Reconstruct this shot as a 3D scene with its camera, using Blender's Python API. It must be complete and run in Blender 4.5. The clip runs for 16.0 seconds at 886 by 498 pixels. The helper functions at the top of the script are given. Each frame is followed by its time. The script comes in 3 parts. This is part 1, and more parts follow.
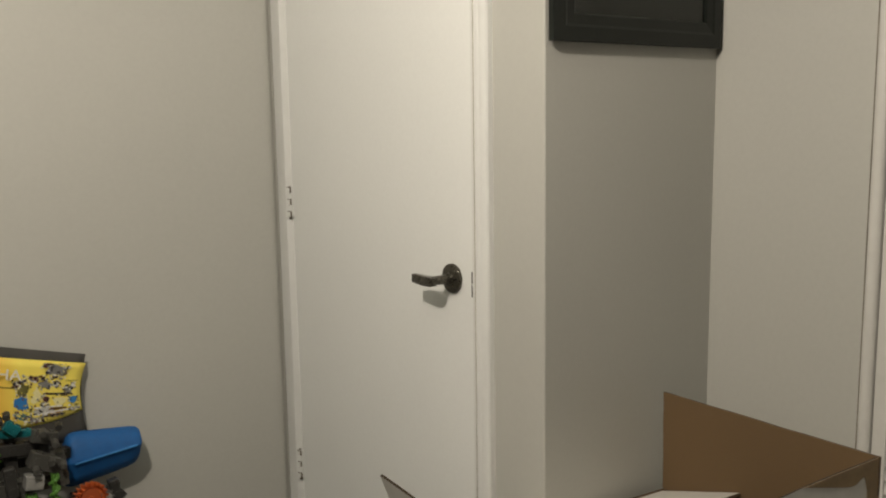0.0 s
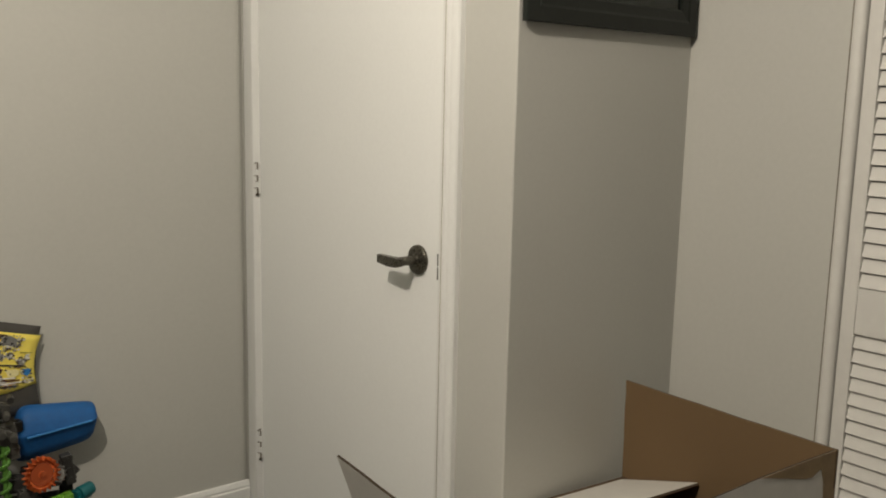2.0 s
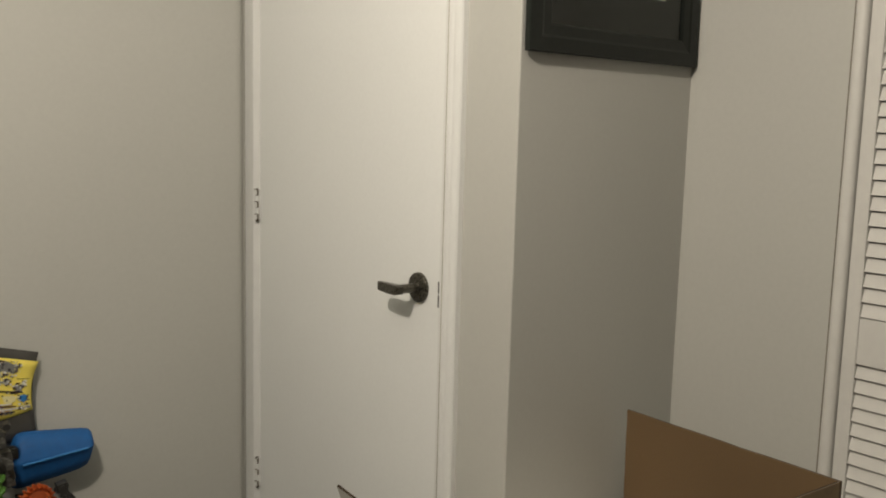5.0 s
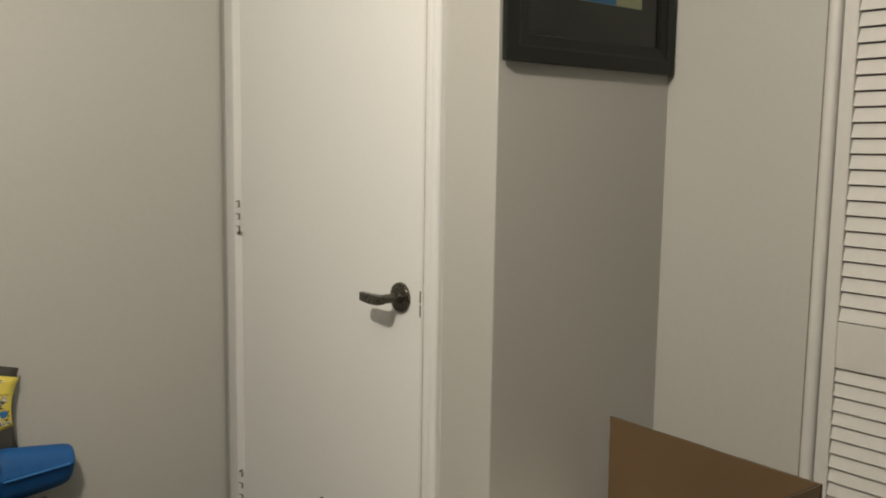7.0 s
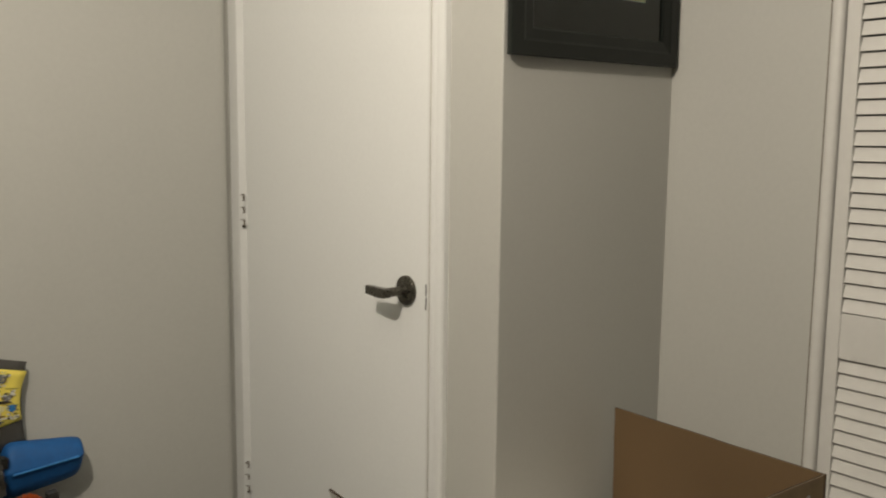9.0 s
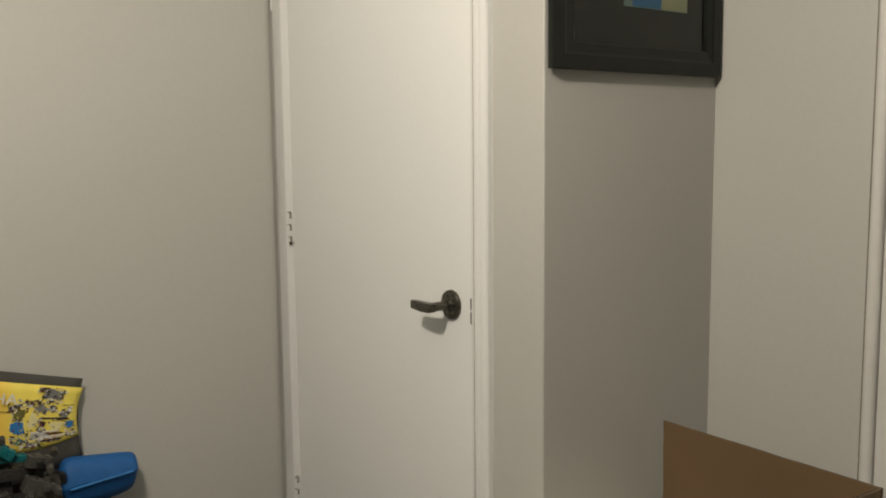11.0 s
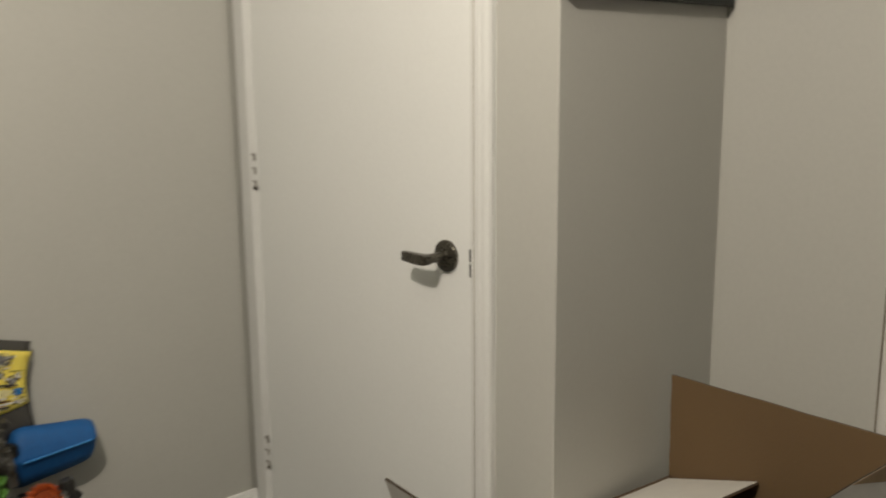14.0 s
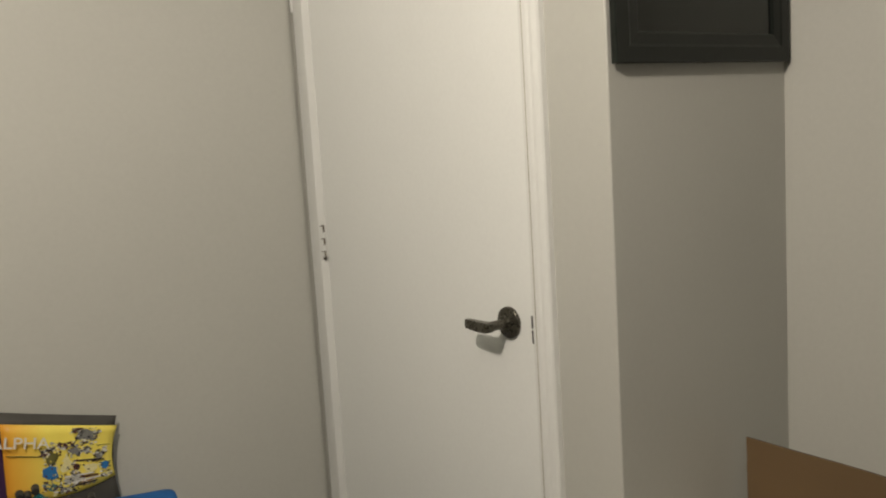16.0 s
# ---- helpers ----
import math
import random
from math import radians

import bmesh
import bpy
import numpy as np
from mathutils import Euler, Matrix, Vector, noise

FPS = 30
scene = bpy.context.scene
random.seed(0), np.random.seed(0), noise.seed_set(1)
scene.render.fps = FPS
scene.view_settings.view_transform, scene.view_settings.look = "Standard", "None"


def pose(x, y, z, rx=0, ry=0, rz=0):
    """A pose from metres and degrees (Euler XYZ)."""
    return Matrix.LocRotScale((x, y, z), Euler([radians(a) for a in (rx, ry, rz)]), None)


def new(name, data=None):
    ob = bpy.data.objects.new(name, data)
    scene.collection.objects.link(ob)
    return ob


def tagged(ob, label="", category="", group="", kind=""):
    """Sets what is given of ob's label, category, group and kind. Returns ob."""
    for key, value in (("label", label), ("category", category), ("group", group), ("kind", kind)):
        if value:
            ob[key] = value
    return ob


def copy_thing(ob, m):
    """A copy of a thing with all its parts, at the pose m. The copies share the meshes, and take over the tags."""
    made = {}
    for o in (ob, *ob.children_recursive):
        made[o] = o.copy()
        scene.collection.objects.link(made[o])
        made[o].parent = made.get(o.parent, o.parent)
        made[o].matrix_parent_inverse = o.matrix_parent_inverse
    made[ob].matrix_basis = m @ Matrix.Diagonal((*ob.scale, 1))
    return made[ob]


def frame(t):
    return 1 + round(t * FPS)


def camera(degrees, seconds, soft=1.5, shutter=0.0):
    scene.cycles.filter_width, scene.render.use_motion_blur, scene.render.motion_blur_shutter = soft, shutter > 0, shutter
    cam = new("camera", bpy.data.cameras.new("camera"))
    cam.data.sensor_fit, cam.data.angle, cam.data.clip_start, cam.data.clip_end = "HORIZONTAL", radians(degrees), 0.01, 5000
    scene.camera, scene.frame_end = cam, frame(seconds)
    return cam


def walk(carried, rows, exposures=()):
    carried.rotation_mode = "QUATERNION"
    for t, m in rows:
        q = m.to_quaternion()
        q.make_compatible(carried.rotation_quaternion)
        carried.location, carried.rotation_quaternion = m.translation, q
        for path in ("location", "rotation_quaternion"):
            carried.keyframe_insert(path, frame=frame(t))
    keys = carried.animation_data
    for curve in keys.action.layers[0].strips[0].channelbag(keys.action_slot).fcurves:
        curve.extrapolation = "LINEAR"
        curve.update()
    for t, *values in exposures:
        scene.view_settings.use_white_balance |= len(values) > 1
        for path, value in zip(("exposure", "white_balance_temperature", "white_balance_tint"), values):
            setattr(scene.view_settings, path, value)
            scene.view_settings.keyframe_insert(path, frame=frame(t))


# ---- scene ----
cam = camera(53.83, 16.0, soft=1.9, shutter=0.9)
# seconds, eye (x, y, z), yaw, pitch, roll
ROWS = [
    (0.0, -0.0000, 0.0000, 1.2312, -36.937, -8.179, 0.886),
    (0.5, 0.0004, -0.0087, 1.2282, -37.034, -8.481, -0.008),
    (1.0, 0.0179, -0.0093, 1.2254, -37.540, -8.699, 0.354),
    (1.5, 0.0256, -0.0157, 1.2254, -37.920, -8.845, -0.040),
    (2.0, 0.0247, 0.0095, 1.2138, -38.438, -8.978, -1.209),
    (2.5, 0.0163, 0.0142, 1.2125, -38.632, -8.644, -1.738),
    (3.0, 0.0166, 0.0116, 1.2135, -38.788, -8.396, -2.006),
    (3.5, 0.0164, 0.0193, 1.2141, -38.812, -8.183, -2.071),
    (4.0, 0.0144, 0.0215, 1.2150, -38.694, -7.936, -1.969),
    (6.5, 0.0274, 0.0088, 1.2251, -39.011, -6.749, -0.749),
    (7.0, 0.0256, 0.0086, 1.2204, -39.619, -6.710, -0.871),
    (7.5, 0.0244, 0.0075, 1.2216, -40.294, -6.785, -1.012),
    (8.0, 0.0230, 0.0027, 1.2252, -40.614, -6.986, -1.049),
    (8.5, 0.0214, 0.0057, 1.2271, -40.516, -7.160, -0.943),
    (9.0, 0.0108, 0.0077, 1.2285, -39.623, -7.368, -0.617),
    (9.5, 0.0035, 0.0094, 1.2288, -38.554, -7.495, -0.079),
    (12.0, 0.0128, -0.0114, 1.2312, -34.752, -6.463, 2.339),
    (12.4, 0.0168, -0.0173, 1.2533, -32.802, -7.370, 3.904),
    (12.5, 0.0181, -0.0197, 1.2593, -32.353, -7.950, 3.864),
    (12.6, 0.0179, -0.0174, 1.2544, -32.339, -8.438, 3.439),
    (13.0, 0.0172, -0.0072, 1.2404, -35.739, -8.665, 0.814),
    (13.5, -0.0007, 0.0332, 1.2297, -36.653, -8.973, -0.197),
    (14.0, 0.0032, 0.2105, 1.2340, -41.398, -10.678, 0.527),
    (14.5, 0.0578, 0.2634, 1.2803, -44.592, -10.852, 0.917),
    (15.0, 0.0443, 0.1799, 1.2630, -41.356, -9.630, 2.032),
    (15.5, 0.0301, 0.1637, 1.2716, -37.681, -7.686, 2.800),
    (16.0, 0.0273, 0.1693, 1.2741, -36.376, -7.260, 3.526),
]
walk(cam, [(t, pose(x, y, z, 90 + pitch, roll, yaw)) for t, x, y, z, yaw, pitch, roll in ROWS],
     exposures=[(0.0, 0.05), (4.0, 0.035), (7.0, 0.0), (9.5, 0.005), (12.0, 0.03), (13.0, 0.045), (14.5, 0.0), (16.0, -0.02)])

# ---- light ----
world = bpy.data.worlds.new("night_room")
scene.world = world
world.use_nodes = True
world.node_tree.nodes["Background"].inputs["Color"].default_value = (0.02, 0.02, 0.025, 1)
world.node_tree.nodes["Background"].inputs["Strength"].default_value = 0.05
scene.view_settings.exposure = 0.0

bulb = bpy.data.lights.new("room_lamp", "POINT")
bulb.energy, bulb.shadow_soft_size, bulb.color = 83.0, 0.045, (1.0, 0.880, 0.745)
new("room_lamp", bulb).location = (-0.130, 0.687, 2.058)


# ---- materials ----
def material(name, colour, rough=0.6, metal=0.0, spread=0.06, grain=60.0, blotch=2.5, bump=0.1, bump_scale=300.0, ior=1.45, coat=0.0, per_object=0.0, stretch=(1, 1, 1)):
    """Principled surface with variation at two scales and a fine relief."""
    m = bpy.data.materials.new(name)
    m.use_nodes = True
    nt = m.node_tree
    n, l = nt.nodes, nt.links
    b = n["Principled BSDF"]
    b.inputs["Roughness"].default_value, b.inputs["Metallic"].default_value, b.inputs["IOR"].default_value = rough, metal, ior
    b.inputs["Coat Weight"].default_value = coat
    geo = n.new("ShaderNodeNewGeometry")
    mapping = n.new("ShaderNodeMapping")
    mapping.inputs["Scale"].default_value = stretch
    l.new(geo.outputs["Position"], mapping.inputs["Vector"])

    def noisy(scale, detail):
        t = n.new("ShaderNodeTexNoise")
        t.inputs["Scale"].default_value, t.inputs["Detail"].default_value = scale, detail
        l.new(mapping.outputs["Vector"], t.inputs["Vector"])
        return t.outputs["Fac"]

    large, small = noisy(blotch, 4), noisy(grain, 3)
    mix = n.new("ShaderNodeMath")
    mix.operation = "ADD"
    l.new(large, mix.inputs[0]), l.new(small, mix.inputs[1])
    value = mix.outputs[0]
    if per_object:
        info = n.new("ShaderNodeObjectInfo")
        add = n.new("ShaderNodeMath")
        add.operation, add.inputs[2].default_value = "MULTIPLY_ADD", 0.0
        add.inputs[1].default_value = per_object
        l.new(info.outputs["Random"], add.inputs[0]), l.new(value, add.inputs[2])
        value = add.outputs[0]
    span = n.new("ShaderNodeMapRange")
    span.inputs["From Min"].default_value, span.inputs["From Max"].default_value = 0.6, 1.4
    span.inputs["To Min"].default_value, span.inputs["To Max"].default_value = 1 - spread, 1 + spread
    l.new(value, span.inputs["Value"])
    tint = n.new("ShaderNodeVectorMath")
    tint.operation = "SCALE"
    tint.inputs[0].default_value = colour
    l.new(span.outputs["Result"], tint.inputs["Scale"])
    l.new(tint.outputs["Vector"], b.inputs["Base Color"])
    rr = n.new("ShaderNodeMapRange")
    rr.inputs["From Min"].default_value, rr.inputs["From Max"].default_value = 0.3, 0.7
    rr.inputs["To Min"].default_value, rr.inputs["To Max"].default_value = max(rough - 0.06, 0.02), min(rough + 0.06, 1)
    l.new(small, rr.inputs["Value"]), l.new(rr.outputs["Result"], b.inputs["Roughness"])
    if bump:
        bp = n.new("ShaderNodeBump")
        bp.inputs["Strength"].default_value, bp.inputs["Distance"].default_value = bump, 0.002
        l.new(noisy(bump_scale, 2), bp.inputs["Height"]), l.new(bp.outputs["Normal"], b.inputs["Normal"])
    return m


WALL = material("greige_wall_paint", (0.466, 0.464, 0.430), rough=0.55, spread=0.035, grain=90, blotch=1.8, bump=0.10, bump_scale=200)
CEILING = material("white_ceiling_paint", (0.562, 0.602, 0.575), rough=0.85, spread=0.03, bump=0.3, bump_scale=150)
TRIM = material("white_trim_paint", (0.70, 0.705, 0.69), rough=0.62, spread=0.03, grain=40, blotch=3, bump=0.12, bump_scale=90)
DOOR = material("white_door_paint", (0.800, 0.810, 0.795), rough=0.48, spread=0.025, grain=120, blotch=2, bump=0.08, bump_scale=260)
LOUVRE = material("white_louvre_paint", (0.605, 0.595, 0.565), rough=0.45, spread=0.04, grain=50, blotch=5, bump=0.1, bump_scale=120, per_object=0.15)
FLOOR = material("grey_carpet", (0.065, 0.066, 0.062), rough=0.95, spread=0.25, grain=220, blotch=3, bump=0.6, bump_scale=400)
BRONZE = material("dark_bronze_metal", (0.105, 0.098, 0.080), rough=0.29, metal=0.8, spread=0.2, grain=150, bump=0.05)
PIN = material("worn_dark_steel", (0.12, 0.10, 0.08), rough=0.5, metal=0.6, spread=0.3, grain=200)
# dark tone for hinge-gap shade and for the strip beside the closet casing
SEAM = material("dark_joint_tone", (0.17, 0.15, 0.12), rough=0.9, spread=0.35, grain=70, blotch=9)
GAP_LINE = material("door_gap_tone", (0.40, 0.37, 0.31), rough=0.8, spread=0.4, grain=60, blotch=6)
GREY_JOINT = material("grey_joint_tone", (0.36, 0.34, 0.29), rough=0.8, spread=0.3, grain=60, blotch=6)
GAP = material("dark_recess", (0.025, 0.022, 0.018), rough=0.9, spread=0.2)
BLACK_WOOD = material("black_frame_wood", (0.009, 0.0115, 0.0095), rough=0.38, ior=1.35, spread=0.25, grain=80, blotch=8, bump=0.12, bump_scale=160)
MAT = material("charcoal_mat_board", (0.076, 0.090, 0.079), rough=0.8, spread=0.1, grain=300)
KRAFT = material("brown_cardboard", (0.141, 0.089, 0.042), rough=0.85, spread=0.07, grain=160, blotch=5, bump=0.2, bump_scale=180)
CARTON_WHITE = material("white_coated_cardboard", (0.62, 0.60, 0.56), rough=0.5, spread=0.08, grain=40, blotch=9, bump=0.15, bump_scale=70)
FRAYED = material("frayed_cardboard_edge", (0.12, 0.092, 0.062), rough=0.95, spread=0.45, grain=120, blotch=40)
TORN_EDGE = material("torn_cardboard_edge", (0.034, 0.023, 0.013), rough=0.95, spread=0.3, grain=300)
CARTON_EDGE = material("cut_cardboard_edge", (0.085, 0.056, 0.034), rough=0.9, spread=0.25, grain=400)
BLUE = material("blue_toy_plastic", (0.008, 0.092, 0.29), rough=0.66, spread=0.16, grain=90, blotch=24, bump=0.25, bump_scale=70)
BLUE_HIGHLIGHT = material("light_blue_fold_highlight", (0.03, 0.165, 0.42), rough=0.4, spread=0.45, grain=140, blotch=45, bump=0.3, bump_scale=160)
ORANGE = material("orange_toy_plastic", (0.68, 0.165, 0.045), rough=0.4, spread=0.08, bump=0.05)
LIME = material("lime_green_toy_plastic", (0.12, 0.30, 0.028), rough=0.4, spread=0.08, bump=0.05)
GREEN = material("green_toy_plastic", (0.08, 0.20, 0.035), rough=0.4, spread=0.08, bump=0.05)
TEAL = material("teal_toy_plastic", (0.006, 0.115, 0.13), rough=0.38, spread=0.08, bump=0.05)
BLACK = material("black_toy_plastic", (0.030, 0.029, 0.027), rough=0.45, spread=0.2, bump=0.05)
GREY = material("grey_toy_plastic", (0.058, 0.057, 0.051), rough=0.5, spread=0.2, bump=0.05)
PALE = material("pale_grey_toy_plastic", (0.27, 0.27, 0.255), rough=0.45, spread=0.08, bump=0.05)
YELLOW = material("yellow_print", (0.80, 0.67, 0.12), rough=0.4, spread=0.10, grain=25, blotch=9, bump=0.05)
# the yellow print turns amber towards its left edge
yn, yl = YELLOW.node_tree.nodes, YELLOW.node_tree.links
y_pos, y_sep, y_span, y_mix = yn.new("ShaderNodeNewGeometry"), yn.new("ShaderNodeSeparateXYZ"), yn.new("ShaderNodeMapRange"), yn.new("ShaderNodeMix")
y_mix.data_type = "RGBA"
y_span.inputs["From Min"].default_value, y_span.inputs["From Max"].default_value = 0.315, 0.41
yl.new(y_pos.outputs["Position"], y_sep.inputs[0]), yl.new(y_sep.outputs["X"], y_span.inputs["Value"]), yl.new(y_span.outputs["Result"], y_mix.inputs[0])
y_mix.inputs[6].default_value = (0.74, 0.33, 0.03, 1)
yl.new(yn["Principled BSDF"].inputs["Base Color"].links[0].from_socket, y_mix.inputs[7])
yl.new(y_mix.outputs[2], yn["Principled BSDF"].inputs["Base Color"])
PURPLE = material("dark_purple_print", (0.045, 0.018, 0.06), rough=0.4, spread=0.15, bump=0.05)
NAVY = material("deep_blue_print", (0.012, 0.030, 0.11), rough=0.4, spread=0.15, bump=0.05)
PRINT_WHITE = material("white_print", (0.66, 0.645, 0.61), rough=0.4, spread=0.06, bump=0.0)
PRINT_GREY = material("grey_print", (0.20, 0.20, 0.19), rough=0.4, spread=0.3, grain=200, bump=0.0)
PRINT_DARK = material("dark_print", (0.035, 0.032, 0.035), rough=0.4, spread=0.3, bump=0.0)
PRINT_OLIVE = material("olive_print", (0.14, 0.13, 0.04), rough=0.4, spread=0.3, bump=0.0)
PRINT_PALE = material("pale_grey_print", (0.42, 0.42, 0.38), rough=0.4, spread=0.35, grain=220, blotch=120, bump=0.0)
PRINT_CREAM = material("cream_print", (0.72, 0.66, 0.34), rough=0.4, spread=0.15, grain=200, bump=0.0)
PRINT_TAN = material("tan_print", (0.46, 0.29, 0.11), rough=0.4, spread=0.25, grain=200, bump=0.0)
PRINT_TEAL = material("grey_teal_print", (0.09, 0.17, 0.17), rough=0.4, spread=0.35, grain=200, bump=0.0)
PRINT_BLUE = material("blue_print", (0.03, 0.17, 0.42), rough=0.4, spread=0.1, bump=0.0)
FILM = material("dark_grey_packaging_film", (0.055, 0.052, 0.046), rough=0.35, spread=0.15, grain=20, bump=0.15, bump_scale=60)
ART_BLUE = material("art_blue", (0.14, 0.52, 0.88), rough=0.6, spread=0.1, grain=200, bump=0.0)
ART_TEAL = material("art_pale_teal", (0.50, 0.74, 0.70), rough=0.6, spread=0.1, grain=200, bump=0.0)
ART_GREEN = material("art_pale_green", (0.92, 0.96, 0.66), rough=0.6, spread=0.1, grain=200, bump=0.0)

GLASS = bpy.data.materials.new("picture_glass")
GLASS.use_nodes = True
gn, gl = GLASS.node_tree.nodes, GLASS.node_tree.links
gn.remove(gn["Principled BSDF"])
g_mix, g_clear, g_shine, g_fresnel = gn.new("ShaderNodeMixShader"), gn.new("ShaderNodeBsdfTransparent"), gn.new("ShaderNodeBsdfGlossy"), gn.new("ShaderNodeFresnel")
g_shine.inputs["Roughness"].default_value = 0.1
g_fresnel.inputs["IOR"].default_value = 1.5
gl.new(g_fresnel.outputs[0], g_mix.inputs[0]), gl.new(g_clear.outputs[0], g_mix.inputs[1]), gl.new(g_shine.outputs[0], g_mix.inputs[2])
gl.new(g_mix.outputs[0], gn["Material Output"].inputs["Surface"])


# ---- building helpers ----
def empty(name, place=(0, 0, 0), turn=(0, 0, 0)):
    ob = new(name)
    ob.matrix_basis = pose(*place, *turn)
    ob.empty_display_size = 0.05
    return ob


def part(name, bm, mat, parent=None, label="", smooth=False):
    """Links a bmesh as one mesh object, under parent if given."""
    bmesh.ops.recalc_face_normals(bm, faces=bm.faces)
    me = bpy.data.meshes.new(name)
    bm.to_mesh(me)
    bm.free()
    for m in (mat if isinstance(mat, (list, tuple)) else [mat]):
        me.materials.append(m)
    if smooth:
        for p in me.polygons:
            p.use_smooth = True
    ob = new(name, me)
    ob.parent = parent
    return tagged(ob, label)


def block(lo, hi, bevel=0.0, segments=2, bm=None, m=None):
    """A box from corner lo to corner hi, with rounded edges."""
    own = bmesh.new()
    bmesh.ops.create_cube(own, size=1, matrix=Matrix.LocRotScale([(a + b) / 2 for a, b in zip(lo, hi)], None, [b - a for a, b in zip(lo, hi)]))
    if bevel:
        bmesh.ops.bevel(own, geom=own.edges[:], offset=bevel, segments=segments, affect="EDGES", profile=0.5)
    if m is not None:
        bmesh.ops.transform(own, matrix=m, verts=own.verts)
    return own if bm is None else join(bm, own)


def join(bm, other):
    me = bpy.data.meshes.new("tmp")
    other.to_mesh(me)
    other.free()
    bm.from_mesh(me)
    bpy.data.meshes.remove(me)
    return bm


def prism(outline, lo, hi, m=None, bevel=0.0):
    """An outline in x, y extruded from z = lo to z = hi, then moved by m."""
    bm = bmesh.new()
    low = [bm.verts.new((x, y, lo)) for x, y in outline]
    high = [bm.verts.new((x, y, hi)) for x, y in outline]
    bm.faces.new(low[::-1]), bm.faces.new(high)
    for i in range(len(outline)):
        j = (i + 1) % len(outline)
        bm.faces.new((low[i], low[j], high[j], high[i]))
    if bevel:
        rim = [e for e in bm.edges if abs(e.verts[0].co.z - e.verts[1].co.z) < 1e-6]
        bmesh.ops.bevel(bm, geom=rim, offset=bevel, segments=1, affect="EDGES")
    if m is not None:
        bmesh.ops.transform(bm, matrix=m, verts=bm.verts)
    return bm


def rod(a, b, r, sides=16, r2=None, bevel=0.0):
    a, b = Vector(a), Vector(b)
    bm = bmesh.new()
    m = Matrix.Translation((a + b) / 2) @ (b - a).to_track_quat("Z", "Y").to_matrix().to_4x4()
    bmesh.ops.create_cone(bm, cap_ends=True, segments=sides, radius1=r, radius2=r if r2 is None else r2, depth=(b - a).length)
    if bevel:
        caps = [e for e in bm.edges if abs(e.verts[0].co.z - e.verts[1].co.z) < 1e-6]
        bmesh.ops.bevel(bm, geom=caps, offset=bevel, segments=2, affect="EDGES", profile=0.5)
    bmesh.ops.transform(bm, matrix=m, verts=bm.verts)
    return bm


def structure(name, bm, mat, label, category):
    return tagged(part(name, bm, mat), label, category, kind="structure")


# ---- the room ----
DX, NY, AY, CX = 1.161, 2.339, 1.223, 1.687     # door wall, far wall, alcove wall, closet wall
# LEFT and BACK place unseen walls; their distance is set for bounced light
H, TH, LEFT, BACK = 2.44, 0.12, -5.0, -6.0
DOOR_LO, DOOR_HI, DOOR_TOP = 1.443, 2.2735, 2.04
CLO_LO, CLO_HI, CLO_TOP = -0.72, 0.826, 2.04

structure("floor", block((LEFT - TH, BACK - TH, -0.06), (2.5, NY + TH, 0)), FLOOR, "plain grey carpeted floor of the room", "floor")
structure("ceiling", block((LEFT - TH, BACK - TH, H), (2.5, NY + TH, H + 0.06)), CEILING, "plain white painted ceiling of the room", "ceiling")
# the wall curves back beside the casing, a shape added to darken the corner
fall = [(DX - 0.046 + 0.004 * k, NY + 0.0095 * (k / 8) ** 2.6) for k in range(9)]
structure("wall_north", prism([(LEFT - TH, NY)] + fall + [(DX, NY + 0.0095), (DX, NY), (DX + TH, NY), (DX + TH, NY + TH), (LEFT - TH, NY + TH)], 0, H), WALL, "greige painted wall beside the white door", "wall")
structure("wall_south", block((LEFT - TH, BACK - TH, 0), (2.5, BACK, H)), WALL, "greige painted wall behind the viewer", "wall")
structure("wall_west", block((LEFT - TH, BACK, 0), (LEFT, NY, H)), WALL, "greige painted wall across the room", "wall")

bm = block((DX, AY + TH, 0), (DX + TH, DOOR_LO, H))
block((DX, DOOR_LO, DOOR_TOP), (DX + TH, DOOR_HI, H), bm=bm)
block((DX, DOOR_HI, 0), (DX + TH, NY, H), bm=bm)
structure("wall_door", bm, WALL, "greige painted wall that holds the white door", "wall")

r = 0.004
corner = [(DX + r - r * math.cos(a), AY + r - r * math.sin(a)) for a in [math.radians(15 * k) for k in range(7)]]
structure("wall_alcove", prism([(DX, AY + TH)] + corner + [(CX + TH, AY), (CX + TH, AY + TH)], 0, H), WALL, "greige painted alcove wall under the picture", "wall")

bm = block((CX, CLO_HI, 0), (CX + TH, AY, H))
block((CX, CLO_LO, CLO_TOP), (CX + TH, CLO_HI, H), bm=bm)
block((CX, BACK, 0), (CX + TH, CLO_LO, H), bm=bm)
structure("wall_east", bm, WALL, "greige painted wall that holds the closet", "wall")
bm = block((2.38, CLO_LO - TH, 0), (2.5, CLO_HI + TH, H))
block((CX + TH, CLO_HI, 0), (2.38, CLO_HI + TH, H), bm=bm)
block((CX + TH, CLO_LO - TH, 0), (2.38, CLO_LO, H), bm=bm)
structure("wall_closet", bm, WALL, "unlit walls inside the closet", "wall")
structure("wall_behind_door", block((DX + TH + 0.25, AY + TH, 0), (DX + TH + 0.33, NY + TH, H)), WALL, "plain wall closing the space behind the door", "wall")

# baseboard with a stepped top
prof = [(0, 0), (-0.014, 0), (-0.014, 0.070), (-0.011, 0.074), (-0.011, 0.080), (-0.006, 0.092), (0, 0.094)]
bm = prism(prof, LEFT, DX - 0.016, Matrix(((0, 0, 1, 0), (1, 0, 0, NY), (0, 1, 0, 0), (0, 0, 0, 1))))
structure("baseboard", bm, TRIM, "white painted baseboard along the greige wall", "baseboard")


